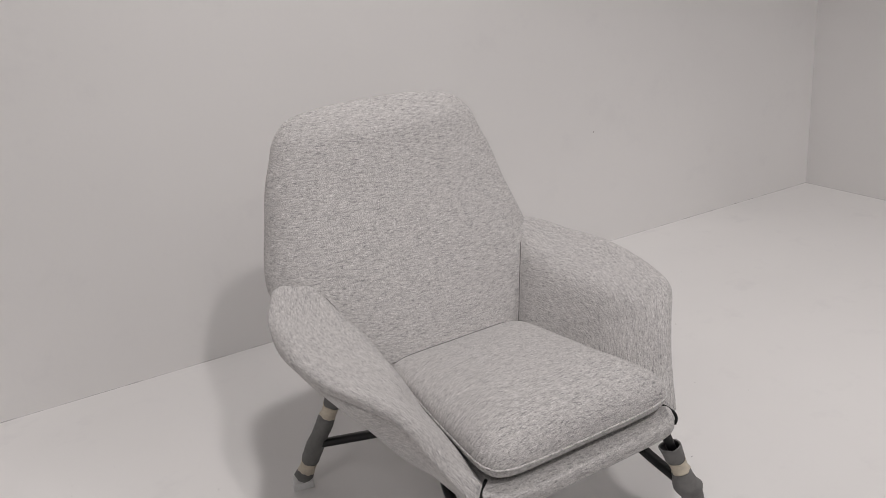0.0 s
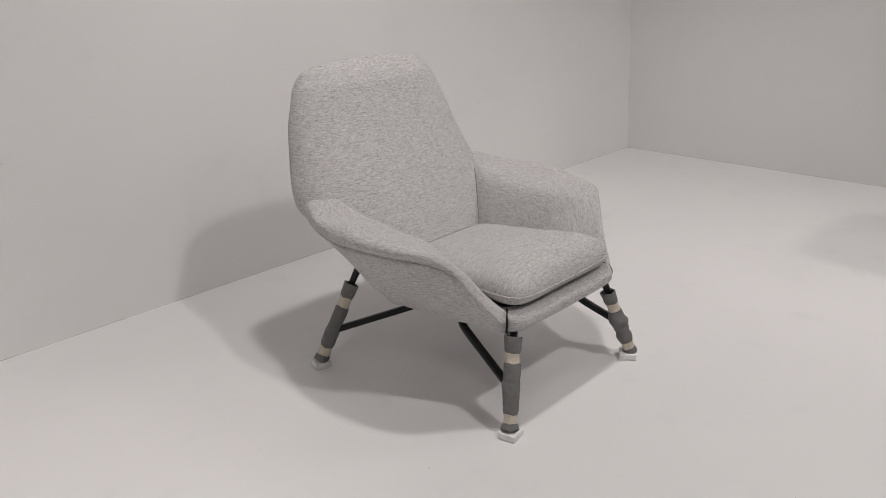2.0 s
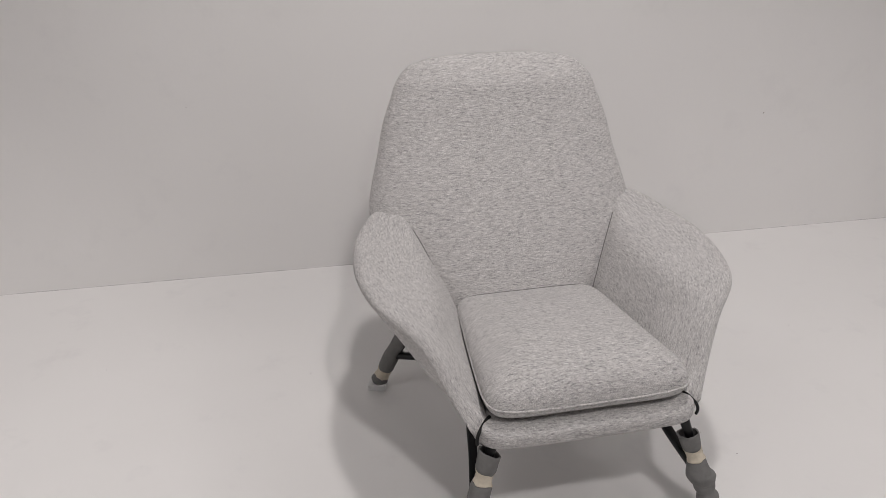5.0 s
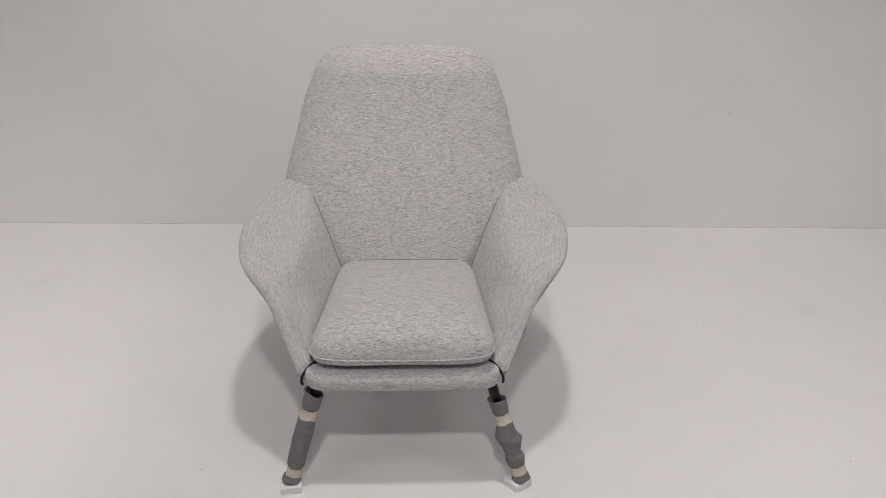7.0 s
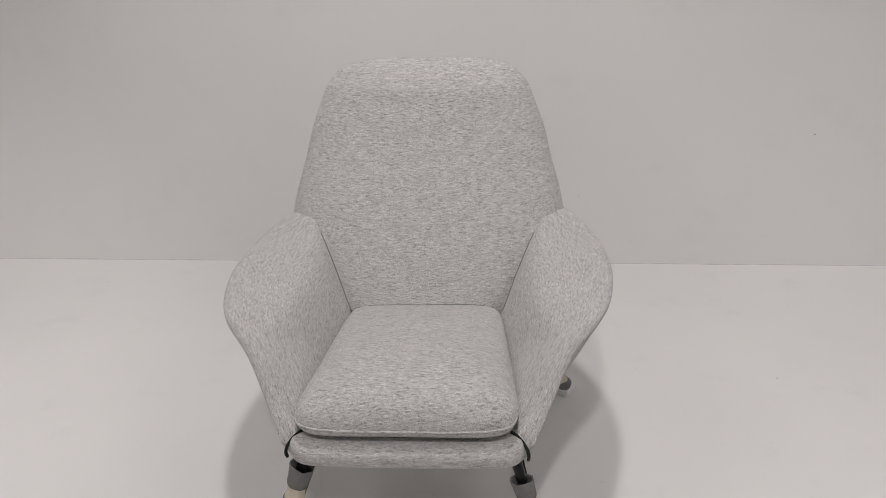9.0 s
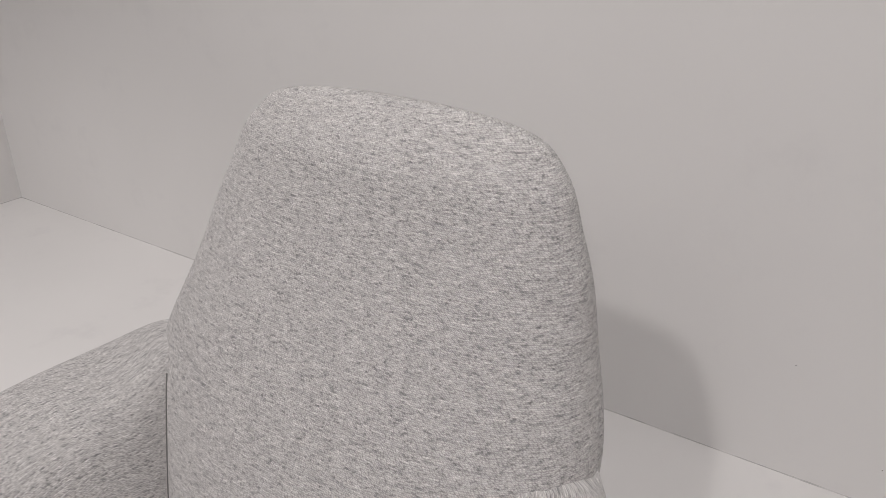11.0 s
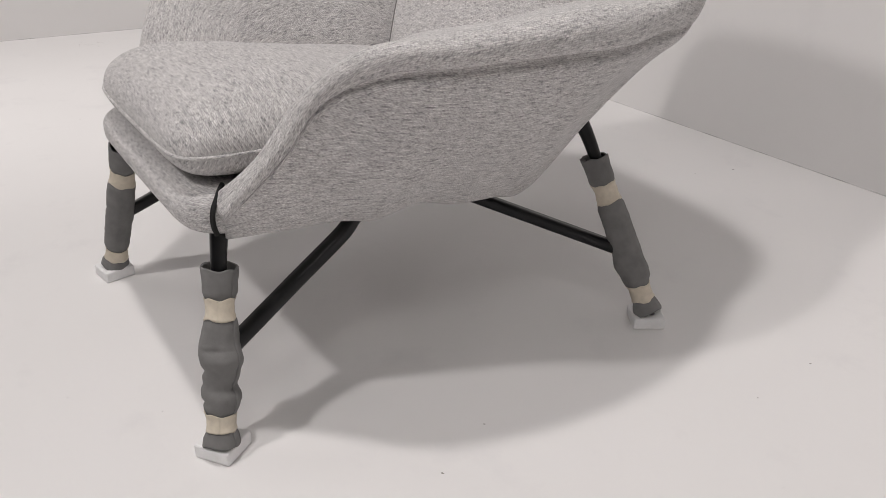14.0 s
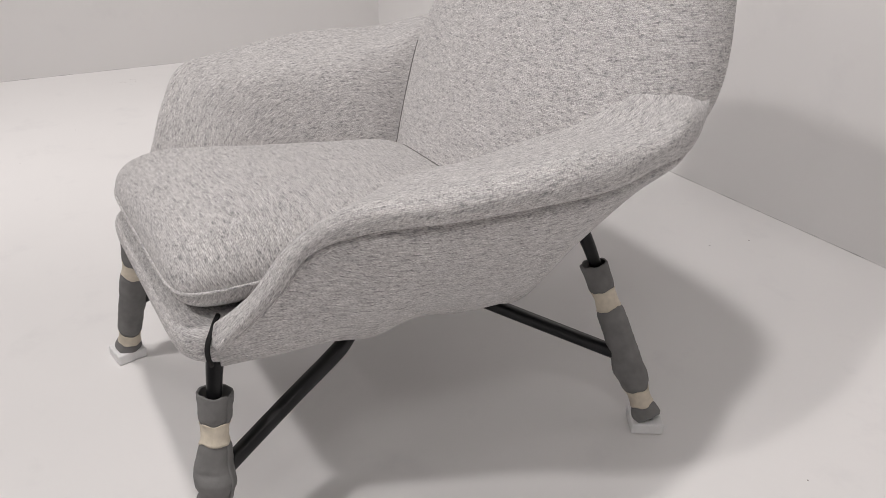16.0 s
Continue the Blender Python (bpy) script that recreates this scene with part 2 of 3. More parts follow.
# ---- the armchair ----
# z, half width, y of the side edge, depth before it, depth behind it
BACK_KEYS = [(0.285, 0.19, 0.195, 0.075, 0.06), (0.33, 0.22, 0.234, 0.0974, 0.065), (0.38, 0.2609, 0.2824, 0.1243, 0.068), (0.43, 0.3008, 0.3217, 0.1381, 0.072), (0.48, 0.3352, 0.3532, 0.1414, 0.072), (0.5203, 0.3375, 0.3737, 0.1381, 0.073),
    (0.5712, 0.3257, 0.3943, 0.1284, 0.074), (0.6322, 0.3074, 0.413, 0.112, 0.072), (0.7034, 0.2895, 0.4291, 0.092, 0.066), (0.7644, 0.2661, 0.4404, 0.0792, 0.058), (0.804, 0.2504, 0.4478, 0.072, 0.05), (0.8335, 0.2265, 0.4545, 0.058, 0.042),
    (0.85, 0.203, 0.456, 0.044, 0.034), (0.861, 0.158, 0.4565, 0.029, 0.024), (0.8675, 0.085, 0.4565, 0.016, 0.014), (0.869, 0.02, 0.4565, 0.004, 0.004)]


def backrest_bm():
    """The backrest; its weave is measured out from the middle of its front, along each row."""
    rows = np.array(backrest_rows())
    n, m = rows.shape[:2]
    bm = grid_mesh(rows, closed=True, caps=True)
    uv = bm.loops.layers.uv.active
    ring = np.concatenate([rows, rows[:, :1]], axis=1)
    arc = np.concatenate([np.zeros((n, 1)), np.cumsum(np.linalg.norm(np.diff(ring, axis=1), axis=2), axis=1)], axis=1)
    middle = 3 * m // 4
    arc -= arc[:, middle : middle + 1]
    down = np.r_[0, np.cumsum(np.linalg.norm(np.diff(rows[:, middle], axis=0), axis=1))]
    bm.verts.index_update()
    bm.faces.ensure_lookup_table()
    for k in range((n - 1) * m):
        for loop in bm.faces[k].loops:
            i, j = divmod(loop.vert.index, m)
            loop[uv].uv = (arc[i, m if j == 0 and k % m == m - 1 else j], down[i])
    for face in bm.faces[(n - 1) * m :]:
        for loop in face.loops:
            loop[uv].uv = (loop.vert.co.x, loop.vert.co.y)
    return bm


def twist(z):
    """How far the back is turned on the seat, more towards its top."""
    return 0.0210 + 0.0395 * min(1.0, max(0.0, (z - 0.55) / 0.25))


def lean(z):
    """How far the back stands to one side of the seat."""
    return -0.0100 + 0.0057 * min(1.0, max(0.0, (z - 0.4) / 0.4))


BACK_TABLE = spline(BACK_KEYS, 120)


def back_front(x, z):
    """y of the backrest's front face."""
    w, mid, fore = [np.interp(z, BACK_TABLE[:, 0], BACK_TABLE[:, k]) for k in (1, 2, 3)]
    x -= lean(z)
    c = min(1.0, abs(x) / w) ** (2.9 / 2)
    return mid - twist(z) * x - fore * math.sqrt(max(0.0, 1 - c * c)) ** (2 / 2.3)


def backrest_rows():
    rows = []
    for z, w, mid, fore, aft in spline(BACK_KEYS, 60):
        row = []
        for k in range(72):
            a = 2 * math.pi * k / 72
            c, s = math.cos(a), math.sin(a)
            x = w * math.copysign(abs(c) ** (2 / 2.9), c)
            row.append((x + lean(z), mid - twist(z) * x + (aft if s > 0 else fore) * math.copysign(abs(s) ** (2 / 2.3), s), z))
        rows.append(row)
    return rows


# lines that shape the right armrest, each from its front tip backwards
ARM_SEAM = [(0.2322, -0.2854, 0.2818), (0.275, -0.2302, 0.3574), (0.3103, -0.1945, 0.4241), (0.3573, -0.1455, 0.4585), (0.3917, -0.0622, 0.4656), (0.41, 0.046, 0.4691), (0.4076, 0.1426, 0.4673), (0.3905, 0.2207, 0.4724), (0.366, 0.296, 0.4687), (0.3473, 0.3369, 0.4958), (0.309, 0.374, 0.505), (0.25, 0.415, 0.47)]
ARM_CREST = [(0.2179, -0.292, 0.2907), (0.2522, -0.2454, 0.3585), (0.2827, -0.2107, 0.4217), (0.3332, -0.159, 0.4765), (0.3651, -0.0682, 0.4874), (0.3829, 0.0442, 0.4997), (0.3833, 0.1335, 0.5041), (0.3796, 0.2299, 0.5009), (0.3456, 0.3083, 0.5195), (0.3237, 0.3499, 0.514), (0.301, 0.393, 0.522), (0.245, 0.42, 0.495)]
ARM_INNER_TOP = [(0.2018, -0.287, 0.302), (0.2286, -0.237, 0.3436), (0.2474, -0.195, 0.3916), (0.2678, -0.138, 0.4371), (0.2595, -0.062, 0.4626), (0.252, 0.035, 0.4628), (0.2475, 0.12, 0.4711), (0.2555, 0.2, 0.4837), (0.267, 0.275, 0.5119), (0.2641, 0.328, 0.5254), (0.255, 0.374, 0.528), (0.22, 0.40, 0.495)]
ARM_INNER_FOOT = [(0.1941, -0.274, 0.264), (0.193, -0.205, 0.3), (0.1943, -0.14, 0.316), (0.1903, -0.07, 0.32), (0.1861, -0.01, 0.32), (0.1778, 0.06, 0.32), (0.1703, 0.12, 0.32), (0.1823, 0.18, 0.325), (0.182, 0.24, 0.31), (0.1753, 0.3, 0.35), (0.1727, 0.34, 0.42), (0.17, 0.37, 0.45)]
ARM_BELLY = [(0.2076, -0.282, 0.2467), (0.2098, -0.2, 0.2404), (0.2107, -0.14, 0.2362), (0.2086, -0.08, 0.2238), (0.1943, -0.01, 0.2245), (0.1886, 0.06, 0.2063), (0.1933, 0.12, 0.2038), (0.2071, 0.165, 0.208), (0.2113, 0.225, 0.2623), (0.1948, 0.285, 0.3375), (0.1885, 0.335, 0.4131), (0.18, 0.375, 0.44)]


def arm_rows(side):
    rows = []
    for row in spline(np.hstack([ARM_SEAM, ARM_CREST, ARM_INNER_TOP, ARM_INNER_FOOT, ARM_BELLY]), 64):
        seam, crest, top, foot, belly = [np.array(v) for v in row.reshape(5, 3)]
        wide = seam - belly
        swell = np.linalg.norm(wide) / 0.3
        full = swell * min(1.0, max(-0.15, (0.215 - seam[1]) / 0.08))
        full_top = min(1.0, max(0.0, (0.40 - seam[1]) / 0.09))
        ring = [foot * 0.5 + belly * 0.5 + (-0.01, 0, -0.012), belly,
                belly + wide * 0.33 + np.array([0.018, 0, -0.010]) * full, belly + wide * 0.70 + np.array([0.012, 0, -0.006]) * full,
                seam + np.array([-0.016, 0, -0.028]) * swell, seam + np.array([-0.018, 0, -0.014]) * swell, seam + np.array([-0.016, 0, -0.008]) * swell,
                seam + np.array([-0.004, 0, -0.007]) * swell, seam + np.array([0.002, 0, 0.003]) * swell, seam * 0.55 + crest * 0.45 + np.array([0.010, 0, 0.006]) * full_top,
                crest, crest * 0.5 + top * 0.5 + (0, 0, 0.004), top, top * 0.55 + foot * 0.45 + (-0.006, 0, 0.005), foot]
        loop = spline(np.array(ring), 71)
        if side < 0:
            loop = loop * (-1, 1, 1)
        rows.append(loop)
    return rows


def arm_bm(side):
    """An armrest; the weave of its inner panel runs outwards to the front, that of its outer panel level."""
    rows = np.array(arm_rows(side))
    bm = grid_mesh(rows, closed=True, caps=True, along=True)
    uv = bm.loops.layers.uv.active
    m = rows.shape[1]
    run = np.concatenate([np.zeros((1, m)), np.cumsum(np.linalg.norm(np.diff(rows, axis=0), axis=2), axis=0)])
    arc = np.concatenate([np.zeros((len(rows), 1)), np.cumsum(np.linalg.norm(np.diff(rows, axis=1), axis=2), axis=1)], axis=1)
    arc -= arc[:, 40:41]
    turn = radians(4)
    bm.verts.index_update()
    bm.faces.ensure_lookup_table()
    for k in range((len(rows) - 1) * m):
        for loop in bm.faces[k].loops:
            i, j = divmod(loop.vert.index, m)
            if 36 <= k % m < m - 1:
                loop[uv].uv = (-run[i, j] * math.cos(turn) - arc[i, j] * math.sin(turn), arc[i, j] * math.cos(turn) - run[i, j] * math.sin(turn))
            elif 20 <= k % m < 36:
                loop[uv].uv = (loop.vert.co.y, arc[i, j])
            else:
                loop[uv].uv = (loop.vert.co.y, 0.85 * loop.vert.co.z + 0.5 * abs(loop.vert.co.x))
    for face in bm.faces[(len(rows) - 1) * m :]:
        for loop in face.loops:
            loop[uv].uv = (loop.vert.co.y, loop.vert.co.x + loop.vert.co.z)
    return bm


def crease(side):
    """The line along which the inner face of an armrest meets the backrest."""
    rows, line = np.array(arm_rows(side)), []
    for j in range(rows.shape[1] - 22, rows.shape[1]):
        off = [p[1] - back_front(p[0], p[2]) for p in rows[:, j]]
        for i in range(1, len(off)):
            if off[i - 1] < 0 <= off[i]:
                p = rows[i - 1, j] + (rows[i, j] - rows[i - 1, j]) * (-off[i - 1] / (off[i] - off[i - 1]))
                if p[2] < 0.494:
                    line.append(p)
                break
    return line


CUSHION_ROUND = 10.0  # how square the cushion's outline is


def cushion_point(u, v, top):
    """A point of the knife-edged cushion; u across, v from front (-1) to back (1), within its rounded outline."""
    r = min(1.0, (abs(u) ** CUSHION_ROUND + abs(v) ** CUSHION_ROUND) ** (1 / CUSHION_ROUND))
    fore = max(0.0, -v)
    x = u * (0.1915 - 0.0195 * v + 0.002 * (1 - v * v))
    y = -0.079 + 0.239 * v 
    seam = 0.340 + 0.009 * abs(u) ** 3.5 * fore**1.5
    steep = 2.8 + 1.8 * fore**2 * (1 - u * u) / (u * u + v * v + 0.02)
    full = max(0.0, 1 - r**steep) ** 0.5
    high = (0.060 - 0.030 * v) * full + 0.0024 * noise.noise(Vector((x * 16, y * 16, 3))) * full
    low = -(0.026 + 0.008 * u * u) * max(0.0, 1 - r**14) ** 0.5
    return x, y, seam + (high if top else low)


def cushion_outline(n):
    square = [(-1 + 2 * k / n, -1) for k in range(n)] + [(1, -1 + 2 * k / n) for k in range(n)] + [(1 - 2 * k / n, 1) for k in range(n)] + [(-1, 1 - 2 * k / n) for k in range(n)]
    return [(p / q, w / q) for p, w in square for q in [(abs(p) ** CUSHION_ROUND + abs(w) ** CUSHION_ROUND) ** (1 / CUSHION_ROUND)]]


def cushion_bm():
    n, edge = 40, cushion_outline(36)
    bm = bmesh.new()
    uv = bm.loops.layers.uv.new("UVMap")
    for top in (True, False):
        where = np.array([[cushion_point(u * math.sin(math.pi / 2 * i / n), v * math.sin(math.pi / 2 * i / n), top) for u, v in edge] for i in range(1, n + 1)])
        grid = [[bm.verts.new(p) for p in ring] for ring in where]
        middle = np.array(cushion_point(0, 0, top))
        reach = np.cumsum(np.linalg.norm(np.diff(np.concatenate([np.repeat(middle[None, None], len(edge), 1), where]), axis=0), axis=2), axis=0)
        flat = where[:, :, :2] - middle[:2]
        cloth = flat / np.linalg.norm(flat, axis=2, keepdims=True) * reach[:, :, None]
        rings = len(edge)
        lay = {bm_vert: cloth[i, j] for i, ring in enumerate(grid) for j, bm_vert in enumerate(ring)}
        faces = [bm.faces.new(grid[0])]
        for i in range(n - 1):
            for j in range(rings):
                k = (j + 1) % rings
                faces.append(bm.faces.new((grid[i][j], grid[i][k], grid[i + 1][k], grid[i + 1][j])))
        for face in faces:
            for loop in face.loops:
                loop[uv].uv = lay[loop.vert]
    bmesh.ops.remove_doubles(bm, verts=bm.verts[:], dist=0.0002)
    return bm


def cushion_ring():
    edge = cushion_outline(40)
    return [Vector(cushion_point(u, v, True)) for u, v in edge + edge[:1]]


def cushion_gap():
    """The line along which the cushion meets the backrest."""
    line = []
    for u in np.linspace(-0.93, 0.93, 40):
        for v in np.linspace(0.5, 0.999, 120):
            x, y, z = cushion_point(u, v, True)
            if y > back_front(x, z) - 0.0005:
                break
        line.append((x, y, z + 0.0005))
    return line


def pan_rows():
    # y, half width, underside z, top z
    keys = [(-0.315, 0.12, 0.262, 0.285), (-0.30, 0.19, 0.25, 0.298), (-0.25, 0.206, 0.242, 0.30), (-0.14, 0.213, 0.232, 0.30), (0.0, 0.215, 0.219, 0.30),
            (0.10, 0.206, 0.208, 0.30), (0.16, 0.197, 0.216, 0.30), (0.22, 0.196, 0.264, 0.31), (0.27, 0.18, 0.325, 0.34)]
    rows = []
    for y, w, lo, hi in spline(keys, 40):
        row = []
        for k in range(40):
            a = 2 * math.pi * k / 40
            c, s = math.cos(a), math.sin(a)
            row.append((w * math.copysign(abs(c) ** 0.45, c), y, (lo + hi) / 2 + (hi - lo) / 2 * math.copysign(abs(s) ** 0.6, s)))
        rows.append(row)
    return rows


def rail_rows():
    """The padded front edge below the cushion, bowed forwards in the middle."""
    rows = []
    for x in np.linspace(-1, 1, 60):
        bow = -0.286 - 0.040 * (1 - abs(x) ** 14)
        end = (1 - abs(x) ** 14) ** 0.5 * 0.35 + 0.65
        row = []
        for k in range(28):
            a = 2 * math.pi * k / 28
            c, s = math.cos(a), math.sin(a)
            row.append((0.227 * x, bow + 0.045 + 0.045 * end * math.copysign(abs(c) ** 0.75, c), 0.282 - 0.003 * (1 - x * x) + 0.0275 * end * math.copysign(abs(s) ** 0.75, s)))
        rows.append(row)
    return rows


LEGS = {  # top, shoulder and foot
    ("front", 1): ((0.190, -0.268, 0.285), (0.204, -0.287, 0.252), (0.276, -0.338, 0.012)),
    ("front", -1): ((-0.184, -0.275, 0.285), (-0.197, -0.294, 0.255), (-0.266, -0.333, 0.014)),
    ("rear", 1): ((0.192, 0.240, 0.335), (0.213, 0.274, 0.287), (0.345, 0.320, 0.014)),
    ("rear", -1): ((-0.205, 0.258, 0.335), (-0.238, 0.272, 0.290), (-0.357, 0.342, 0.014)),
}


# folds of a slipped foam sleeve: how far down the leg, direction seen from above, depth, half length, breadth
FOLDS = {
    ("front", 1): [(0.57, 5, 0.0085, 0.055, 0.55), (0.50, 175, 0.0095, 0.07, 0.6), (0.54, 270, 0.0025, 0.07, 0.5), (0.685, 180, -0.004, 0.022, 1.0), (0.69, 20, -0.0035, 0.020, 0.8),
                   (0.62, 253, -0.004, 0.018, 0.25), (0.70, 253, 0.0025, 0.025, 0.4), (0.765, 253, -0.0035, 0.016, 0.3), (0.52, 325, -0.0035, 0.012, 0.25), (0.565, 340, 0.002, 0.02, 0.3),
                   (0.71, 10, -0.0035, 0.012, 0.35), (0.75, 0, 0.0025, 0.03, 3.0), (0.60, 150, -0.003, 0.014, 0.4)],
    ("front", -1): [(0.55, 120, 0.004, 0.07, 0.5), (0.68, 200, 0.002, 0.06, 0.8), (0.50, 250, -0.0015, 0.02, 0.6)],
    ("rear", 1): [(0.70, 250, 0.005, 0.05, 0.8), (0.76, 80, 0.0035, 0.05, 0.8), (0.5, 200, -0.001, 0.05, 0.5), (0.60, 250, -0.0015, 0.02, 0.4)],
    ("rear", -1): [(0.68, 180, 0.0035, 0.08, 0.8), (0.45, 300, 0.002, 0.06, 0.6)],
}


def wrap(bend, foot, s0, s1, radius, thick, start, over, ragged, tilt=0.0, seed=0.0):
    """A sheet wound a little more than once round a leg, from s0 to s1 of its length, open at both ends."""
    way = (foot - bend).normalized()
    side = (Vector((1, 0, 0)) - way * way.x).normalized()
    other = way.cross(side)
    n, sides, rows = max(10, int((s1 - s0) * 130)), 52, []
    for i in range(n + 1):
        outer, inner = [], []
        for k in range(sides + 1):
            a = start + (2 * math.pi + over) * k / sides
            out = side * math.cos(a) + other * math.sin(a)
            f = i / n
            s = s0 + (s1 - s0) * f + (tilt * math.cos(a) * (1 - f) if i == 0 or tilt else 0.0)
            s += ragged * noise.noise(Vector((math.cos(a) * 1.6, math.sin(a) * 1.6, seed + 7 * round(f)))) * abs(2 * f - 1) ** 3
            r = radius(s, out) + thick * 0.45 * (k / sides) ** 1.5
            p = bend.lerp(foot, s)
            outer.append(p + out * r)
            inner.append(p + out * (r - thick * 0.9))
        rows.append(outer + inner[::-1])
    bm = grid_mesh(rows, closed=True, along=True)
    bm.verts.ensure_lookup_table()
    m = 2 * (sides + 1)
    for first in (0, n * m):
        for k in range(sides):
            bm.faces.new([bm.verts[first + j] for j in (k, k + 1, m - 2 - k, m - 1 - k)])
    return bm


def leg(chair, place, side, seed, pad_turn, pad_shift):
    top, bend, foot = [Vector(p) for p in LEGS[place, side]]
    leg_ob = part("leg", tube(spline([top, bend, bend.lerp(foot, 0.5), foot], 24), list(np.interp(np.linspace(0, 1, 24), [0, 0.3, 0.45, 1], [0.0125, 0.0112, 0.0092, 0.0092])), 16), BLACK, chair, "black lacquered steel tube leg wrapped in foam")

    bands = (0.26 if (place, side) == ("front", -1) else 0.33, 0.865)

    def radius(s, out):
        r = 0.0200 + 0.0009 * math.sin(9 * s + seed) + 0.022 * max(0.0, 0.20 - s) + 0.045 * max(0.0, s - 0.93)
        for at in bands:
            r -= 0.0045 * math.exp(-(((s - at) / 0.055) ** 4))
        for at, turn, deep, tall, broad in FOLDS[place, side]:
            facing = out.x * math.cos(radians(turn)) + out.y * math.sin(radians(turn))
            r += deep * math.exp(-(((s - at) / tall) ** 2) - (1 - facing) / broad)
        q = out * 1.4
        return r + 0.0009 * noise.noise(Vector((q.x + seed, q.y, s * 14))) + 0.0005 * noise.noise(Vector((q.x * 2.5, q.y * 2.5 + seed, s * 36)))

    start = {("front", 1): 5.2, ("front", -1): 3.4, ("rear", 1): 1.4, ("rear", -1): 5.4}[place, side]
    part("foam_sleeve", wrap(bend, foot, 0.05 if (place, side) == ("front", -1) else 0.14, 0.975, radius, 0.0034, start, 0.6, 0.014, 0.012, seed), FOAM, leg_ob, "rolled grey foam sleeve, creased and bulging")
    for at, half in zip(bands, (0.050, 0.044)):
        def taped(s, out):
            q = Vector((out.x * 3.2 + seed, out.y * 3.2, s * 26))
            return radius(s, out) + 0.0019 + 0.0007 * abs(noise.noise(q)) + 0.0004 * noise.noise(q * 3)

        part("tape_band", wrap(bend, foot, at - half, at + half, taped, 0.0005, start + 0.9, 0.7, 0.013, 0.004, seed + at), TAPE, leg_ob, "wrinkled beige masking tape band")
    pad = box(-0.0245, -0.0245, 0, 0.0245, 0.0245, 0.019, 0.003)
    bmesh.ops.transform(pad, matrix=pose(foot.x + pad_shift[0], foot.y + pad_shift[1], 0.0, 0, 0, pad_turn), verts=pad.verts[:])
    part("foot_pad", pad, PAD, leg_ob, "square white foam pad under the foot", False)


def armchair():
    chair = new("armchair")
    tagged(chair, "light grey woven armchair with foam-wrapped black metal legs", "armchair")
    part("backrest", backrest_bm(), FABRIC, chair)
    for side in (1, -1):
        part("armrest", arm_bm(side), FABRIC, chair, "padded winged armrest with a seam under its edge")
    part("seat_shell", grid_mesh(pan_rows(), closed=True, caps=True, along=True), FABRIC, chair)
    part("front_rail", grid_mesh(rail_rows(), closed=True, caps=True, along=True), FABRIC, chair)
    cushion = part("seat_cushion", cushion_bm(), FABRIC, chair, "plump grey woven seat cushion with piped seam")
    ring = cushion_ring()
    part("piping", tube(ring, [0.0024] * len(ring), 8, cap=False), FABRIC, cushion)
    for side in (1, -1):
        slit = spline([(0.195 * side, -0.273, 0.310), (0.209 * side, -0.2835, 0.305), (0.2220 * side, -0.2955, 0.291), (0.2265 * side, -0.298, 0.277), (0.2255 * side, -0.295, 0.264)], 24)
        part("black_trim", tube(slit, [0.0032] * 24, 8), DARK, chair, "black trim strip between armrest and front rail")
        line = crease(side)
        # a dark tube laid in the fold stands for its shade
        part("crease", tube(line, [0.0017] * len(line), 6), SHADE, chair, "dark line drawn for the shade in the crease between armrest and backrest")
    gap = cushion_gap()
    # shade drawn the same way where cushion and backrest meet
    part("crease", tube(gap, [0.0012] * len(gap), 6), SHADE, chair, "dark line drawn for the shade between seat cushion and backrest")
    for side in (1, -1):
        leg(chair, "front", side, 1.7 if side > 0 else 4.1, 35 if side > 0 else 10, (-0.010, 0.005) if side > 0 else (0.0, -0.002))
        leg(chair, "rear", side, 2.9 if side > 0 else 6.3, 57 if side > 0 else -15, (-0.006, 0.0) if side > 0 else (0.0, 0.0))
        ends = []
        for place, z in (("front", 0.116), ("rear", 0.110)):
            _, bend, foot = [np.array(p) for p in LEGS[place, side]]
            ends.append(tuple(bend + (foot - bend) * (bend[2] - z) / (bend[2] - foot[2])))
        front = spline([ends[0], (0.214 * side, -0.205, 0.169), (0.203 * side, -0.130, 0.213), (0.190 * side, -0.092, 0.234), (0.175 * side, 0.0, 0.245)], 24)
        inner = (0.10 * side, 0.10, 0.195)
        rear = spline([ends[1], np.array(ends[1]) * 0.66 + np.array(inner) * 0.34, np.array(ends[1]) * 0.33 + np.array(inner) * 0.67, inner, (0.06 * side, 0.05, 0.215)], 20)
        for run in (front, rear):
            part("brace", bar(run, 0.019, 0.016), BLACK, chair, "black lacquered steel brace")
    return chair


chair = armchair()

# an unseen second armchair of the same kind, added to cast the shadow that reaches the floor in view
neighbour = copy_thing(chair, pose(1.79, -1.61, 0, 0, 0, 2))
tagged(neighbour, "second light grey woven armchair, unseen, added to cast a shadow on the floor")
for ob in (chair, neighbour):
    tagged(ob, group="grey armchairs")


# ---- small marks on the paint ----
def speck(bm, place, normal, size, seed):
    """A thin, uneven flake of dirt on a surface."""
    n = Vector(normal)
    side = n.orthogonal().normalized()
    other = n.cross(side)
    ring = []
    for k in range(9):
        a = 2 * math.pi * k / 9
        r = size * (0.6 + 0.5 * noise.noise(Vector((k * 1.7, seed, 0.3))) + 0.4 * abs(math.cos(a + seed)))
        ring.append(bm.verts.new(Vector(place) + n * 0.0004 + side * (r * math.cos(a)) + other * (r * 0.6 * math.sin(a))))
    tip = bm.verts.new(Vector(place) + n * 0.0012)
    for k in range(9):
        bm.faces.new((ring[k], ring[(k + 1) % 9], tip))


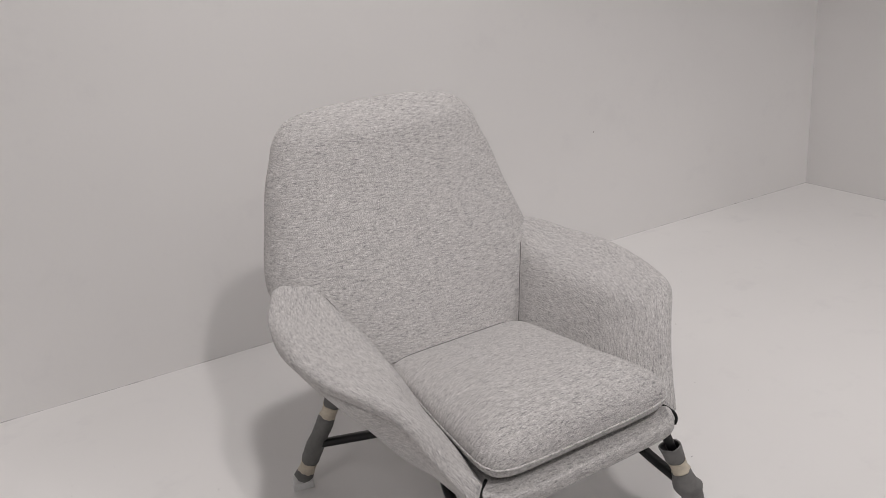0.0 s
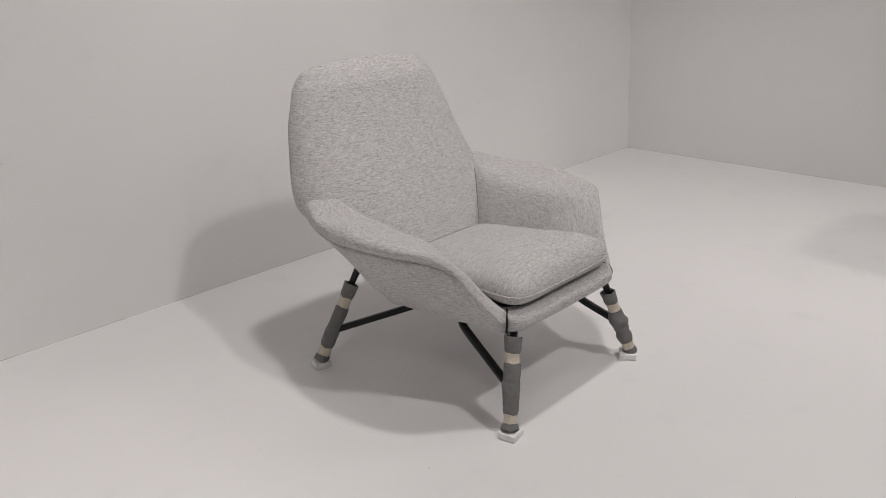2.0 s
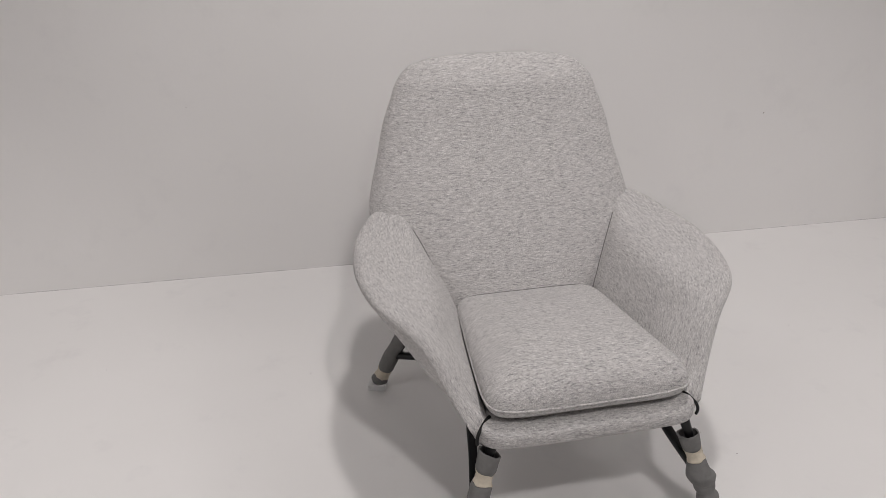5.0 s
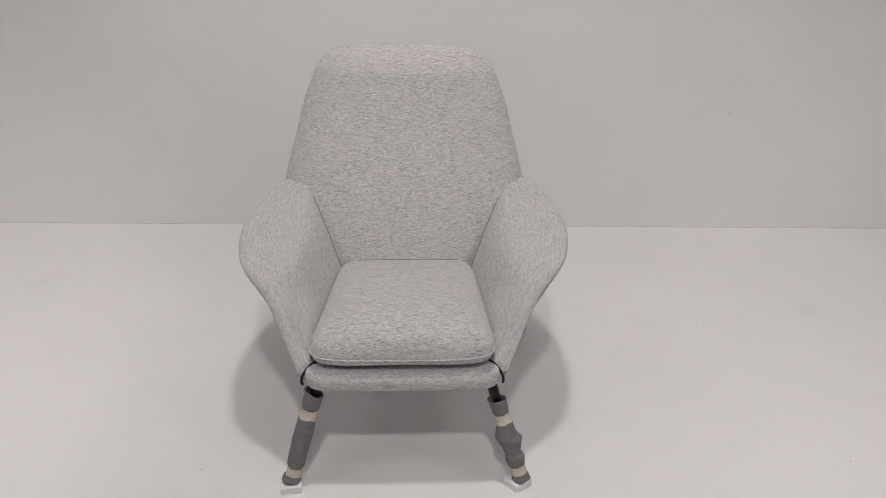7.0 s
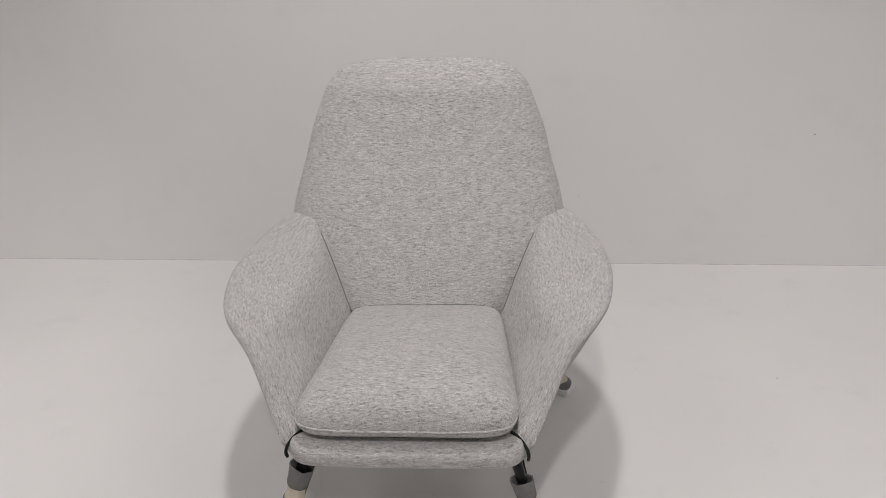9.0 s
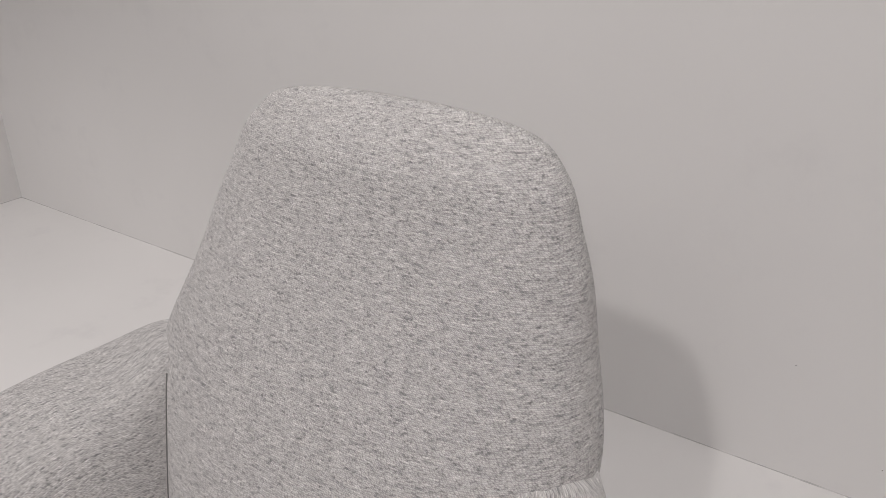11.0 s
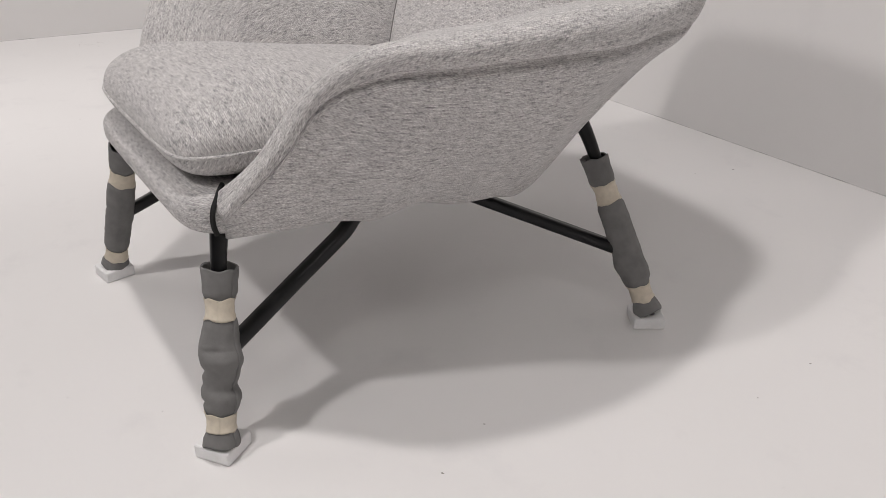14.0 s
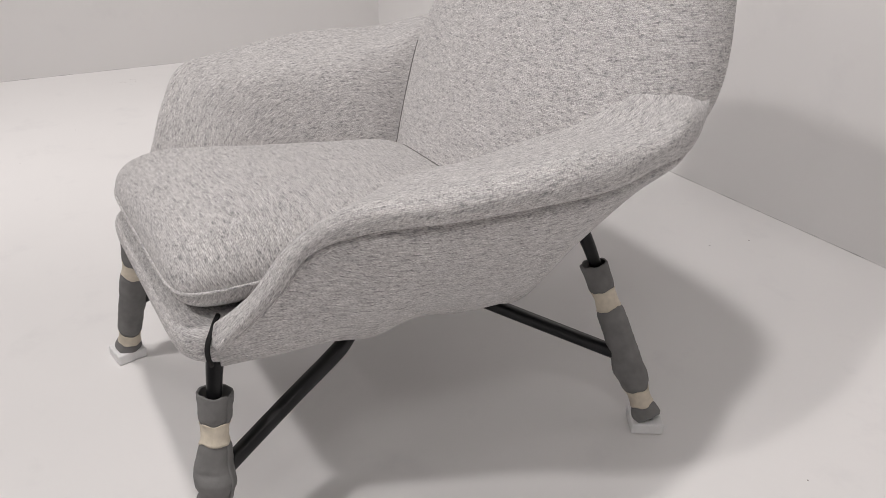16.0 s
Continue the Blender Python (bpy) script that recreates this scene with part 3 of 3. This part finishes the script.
FLOOR_SPECKS = [(-0.538, 0.450, 0.0030), (0.920, 0.389, 0.0032), (-0.020, 0.997, 0.0038), (-0.048, 0.898, 0.0022), (-0.492, -0.273, 0.0028), (-1.048, -0.072, 0.0026),
                (1.093, -0.272, 0.0028), (0.446, -0.133, 0.0026), (0.401, -0.039, 0.0020), (0.55, 0.435, 0.0022), (0.412, 1.0, 0.0022), (0.70, 0.1, 0.0016), (-0.85, 0.7, 0.0018)]
bm = bmesh.new()
for k, (x, y, size) in enumerate(FLOOR_SPECKS):
    speck(bm, (x, y, 0.0), (0, 0, 1), size, k * 2.3)
rng = random.Random(4)
for k in range(90):
    speck(bm, (rng.uniform(-2.2, 2.2), rng.uniform(-1.6, 1.0), 0.0), (0, 0, 1), rng.uniform(0.0006, 0.0014), k)
for k in range(16):
    speck(bm, (-2.20 + rng.gauss(0, 0.022), 0.035 + rng.gauss(0, 0.03), 0.0), (0, 0, 1), rng.uniform(0.0008, 0.0028), k + 50)
tagged(new("floor_specks", finish(bm, "floor_specks", SPECK)), "tiny dark specks of dirt on the white floor", "dirt", kind="stuff")
bm = bmesh.new()
for k, (x, z, size) in enumerate([(1.169, 0.473, 0.0042), (0.41, 0.258, 0.0022), (0.596, 0.088, 0.0022), (-0.9, 0.62, 0.0018), (0.2, 1.1, 0.0016), (1.7, 0.9, 0.0018)]):
    speck(bm, (x, BACK, z), (0, -1, 0), size, k * 1.3)
marks = new("wall_specks", finish(bm, "wall_specks", SPECK))
marks.matrix_world = ROOM
tagged(marks, "tiny dark specks on the white wall", "dirt", kind="stuff")

# the filled joint where floor and walls meet, slightly uneven and darker in places
for name, ends in (("trim_north", ((LEFT, BACK), (RIGHT, BACK))), ("trim_west", ((LEFT, BACK), (LEFT, -3.0))), ("trim_east", ((RIGHT, BACK), (RIGHT, -3.0)))):
    (x0, y0), (x1, y1) = ends
    n = 160
    run = [(x0 + (x1 - x0) * k / n, y0 + (y1 - y0) * k / n, 0.0005) for k in range(n + 1)]
    radii = [0.0015 + 0.0012 * noise.noise(Vector((k * 0.35, x0, y0))) for k in range(n + 1)]
    joint = new(name, finish(tube(run, radii, 8), name, JOINT))
    joint.matrix_world = ROOM
    tagged(joint, "uneven grey filler line between floor and wall", kind="structure")
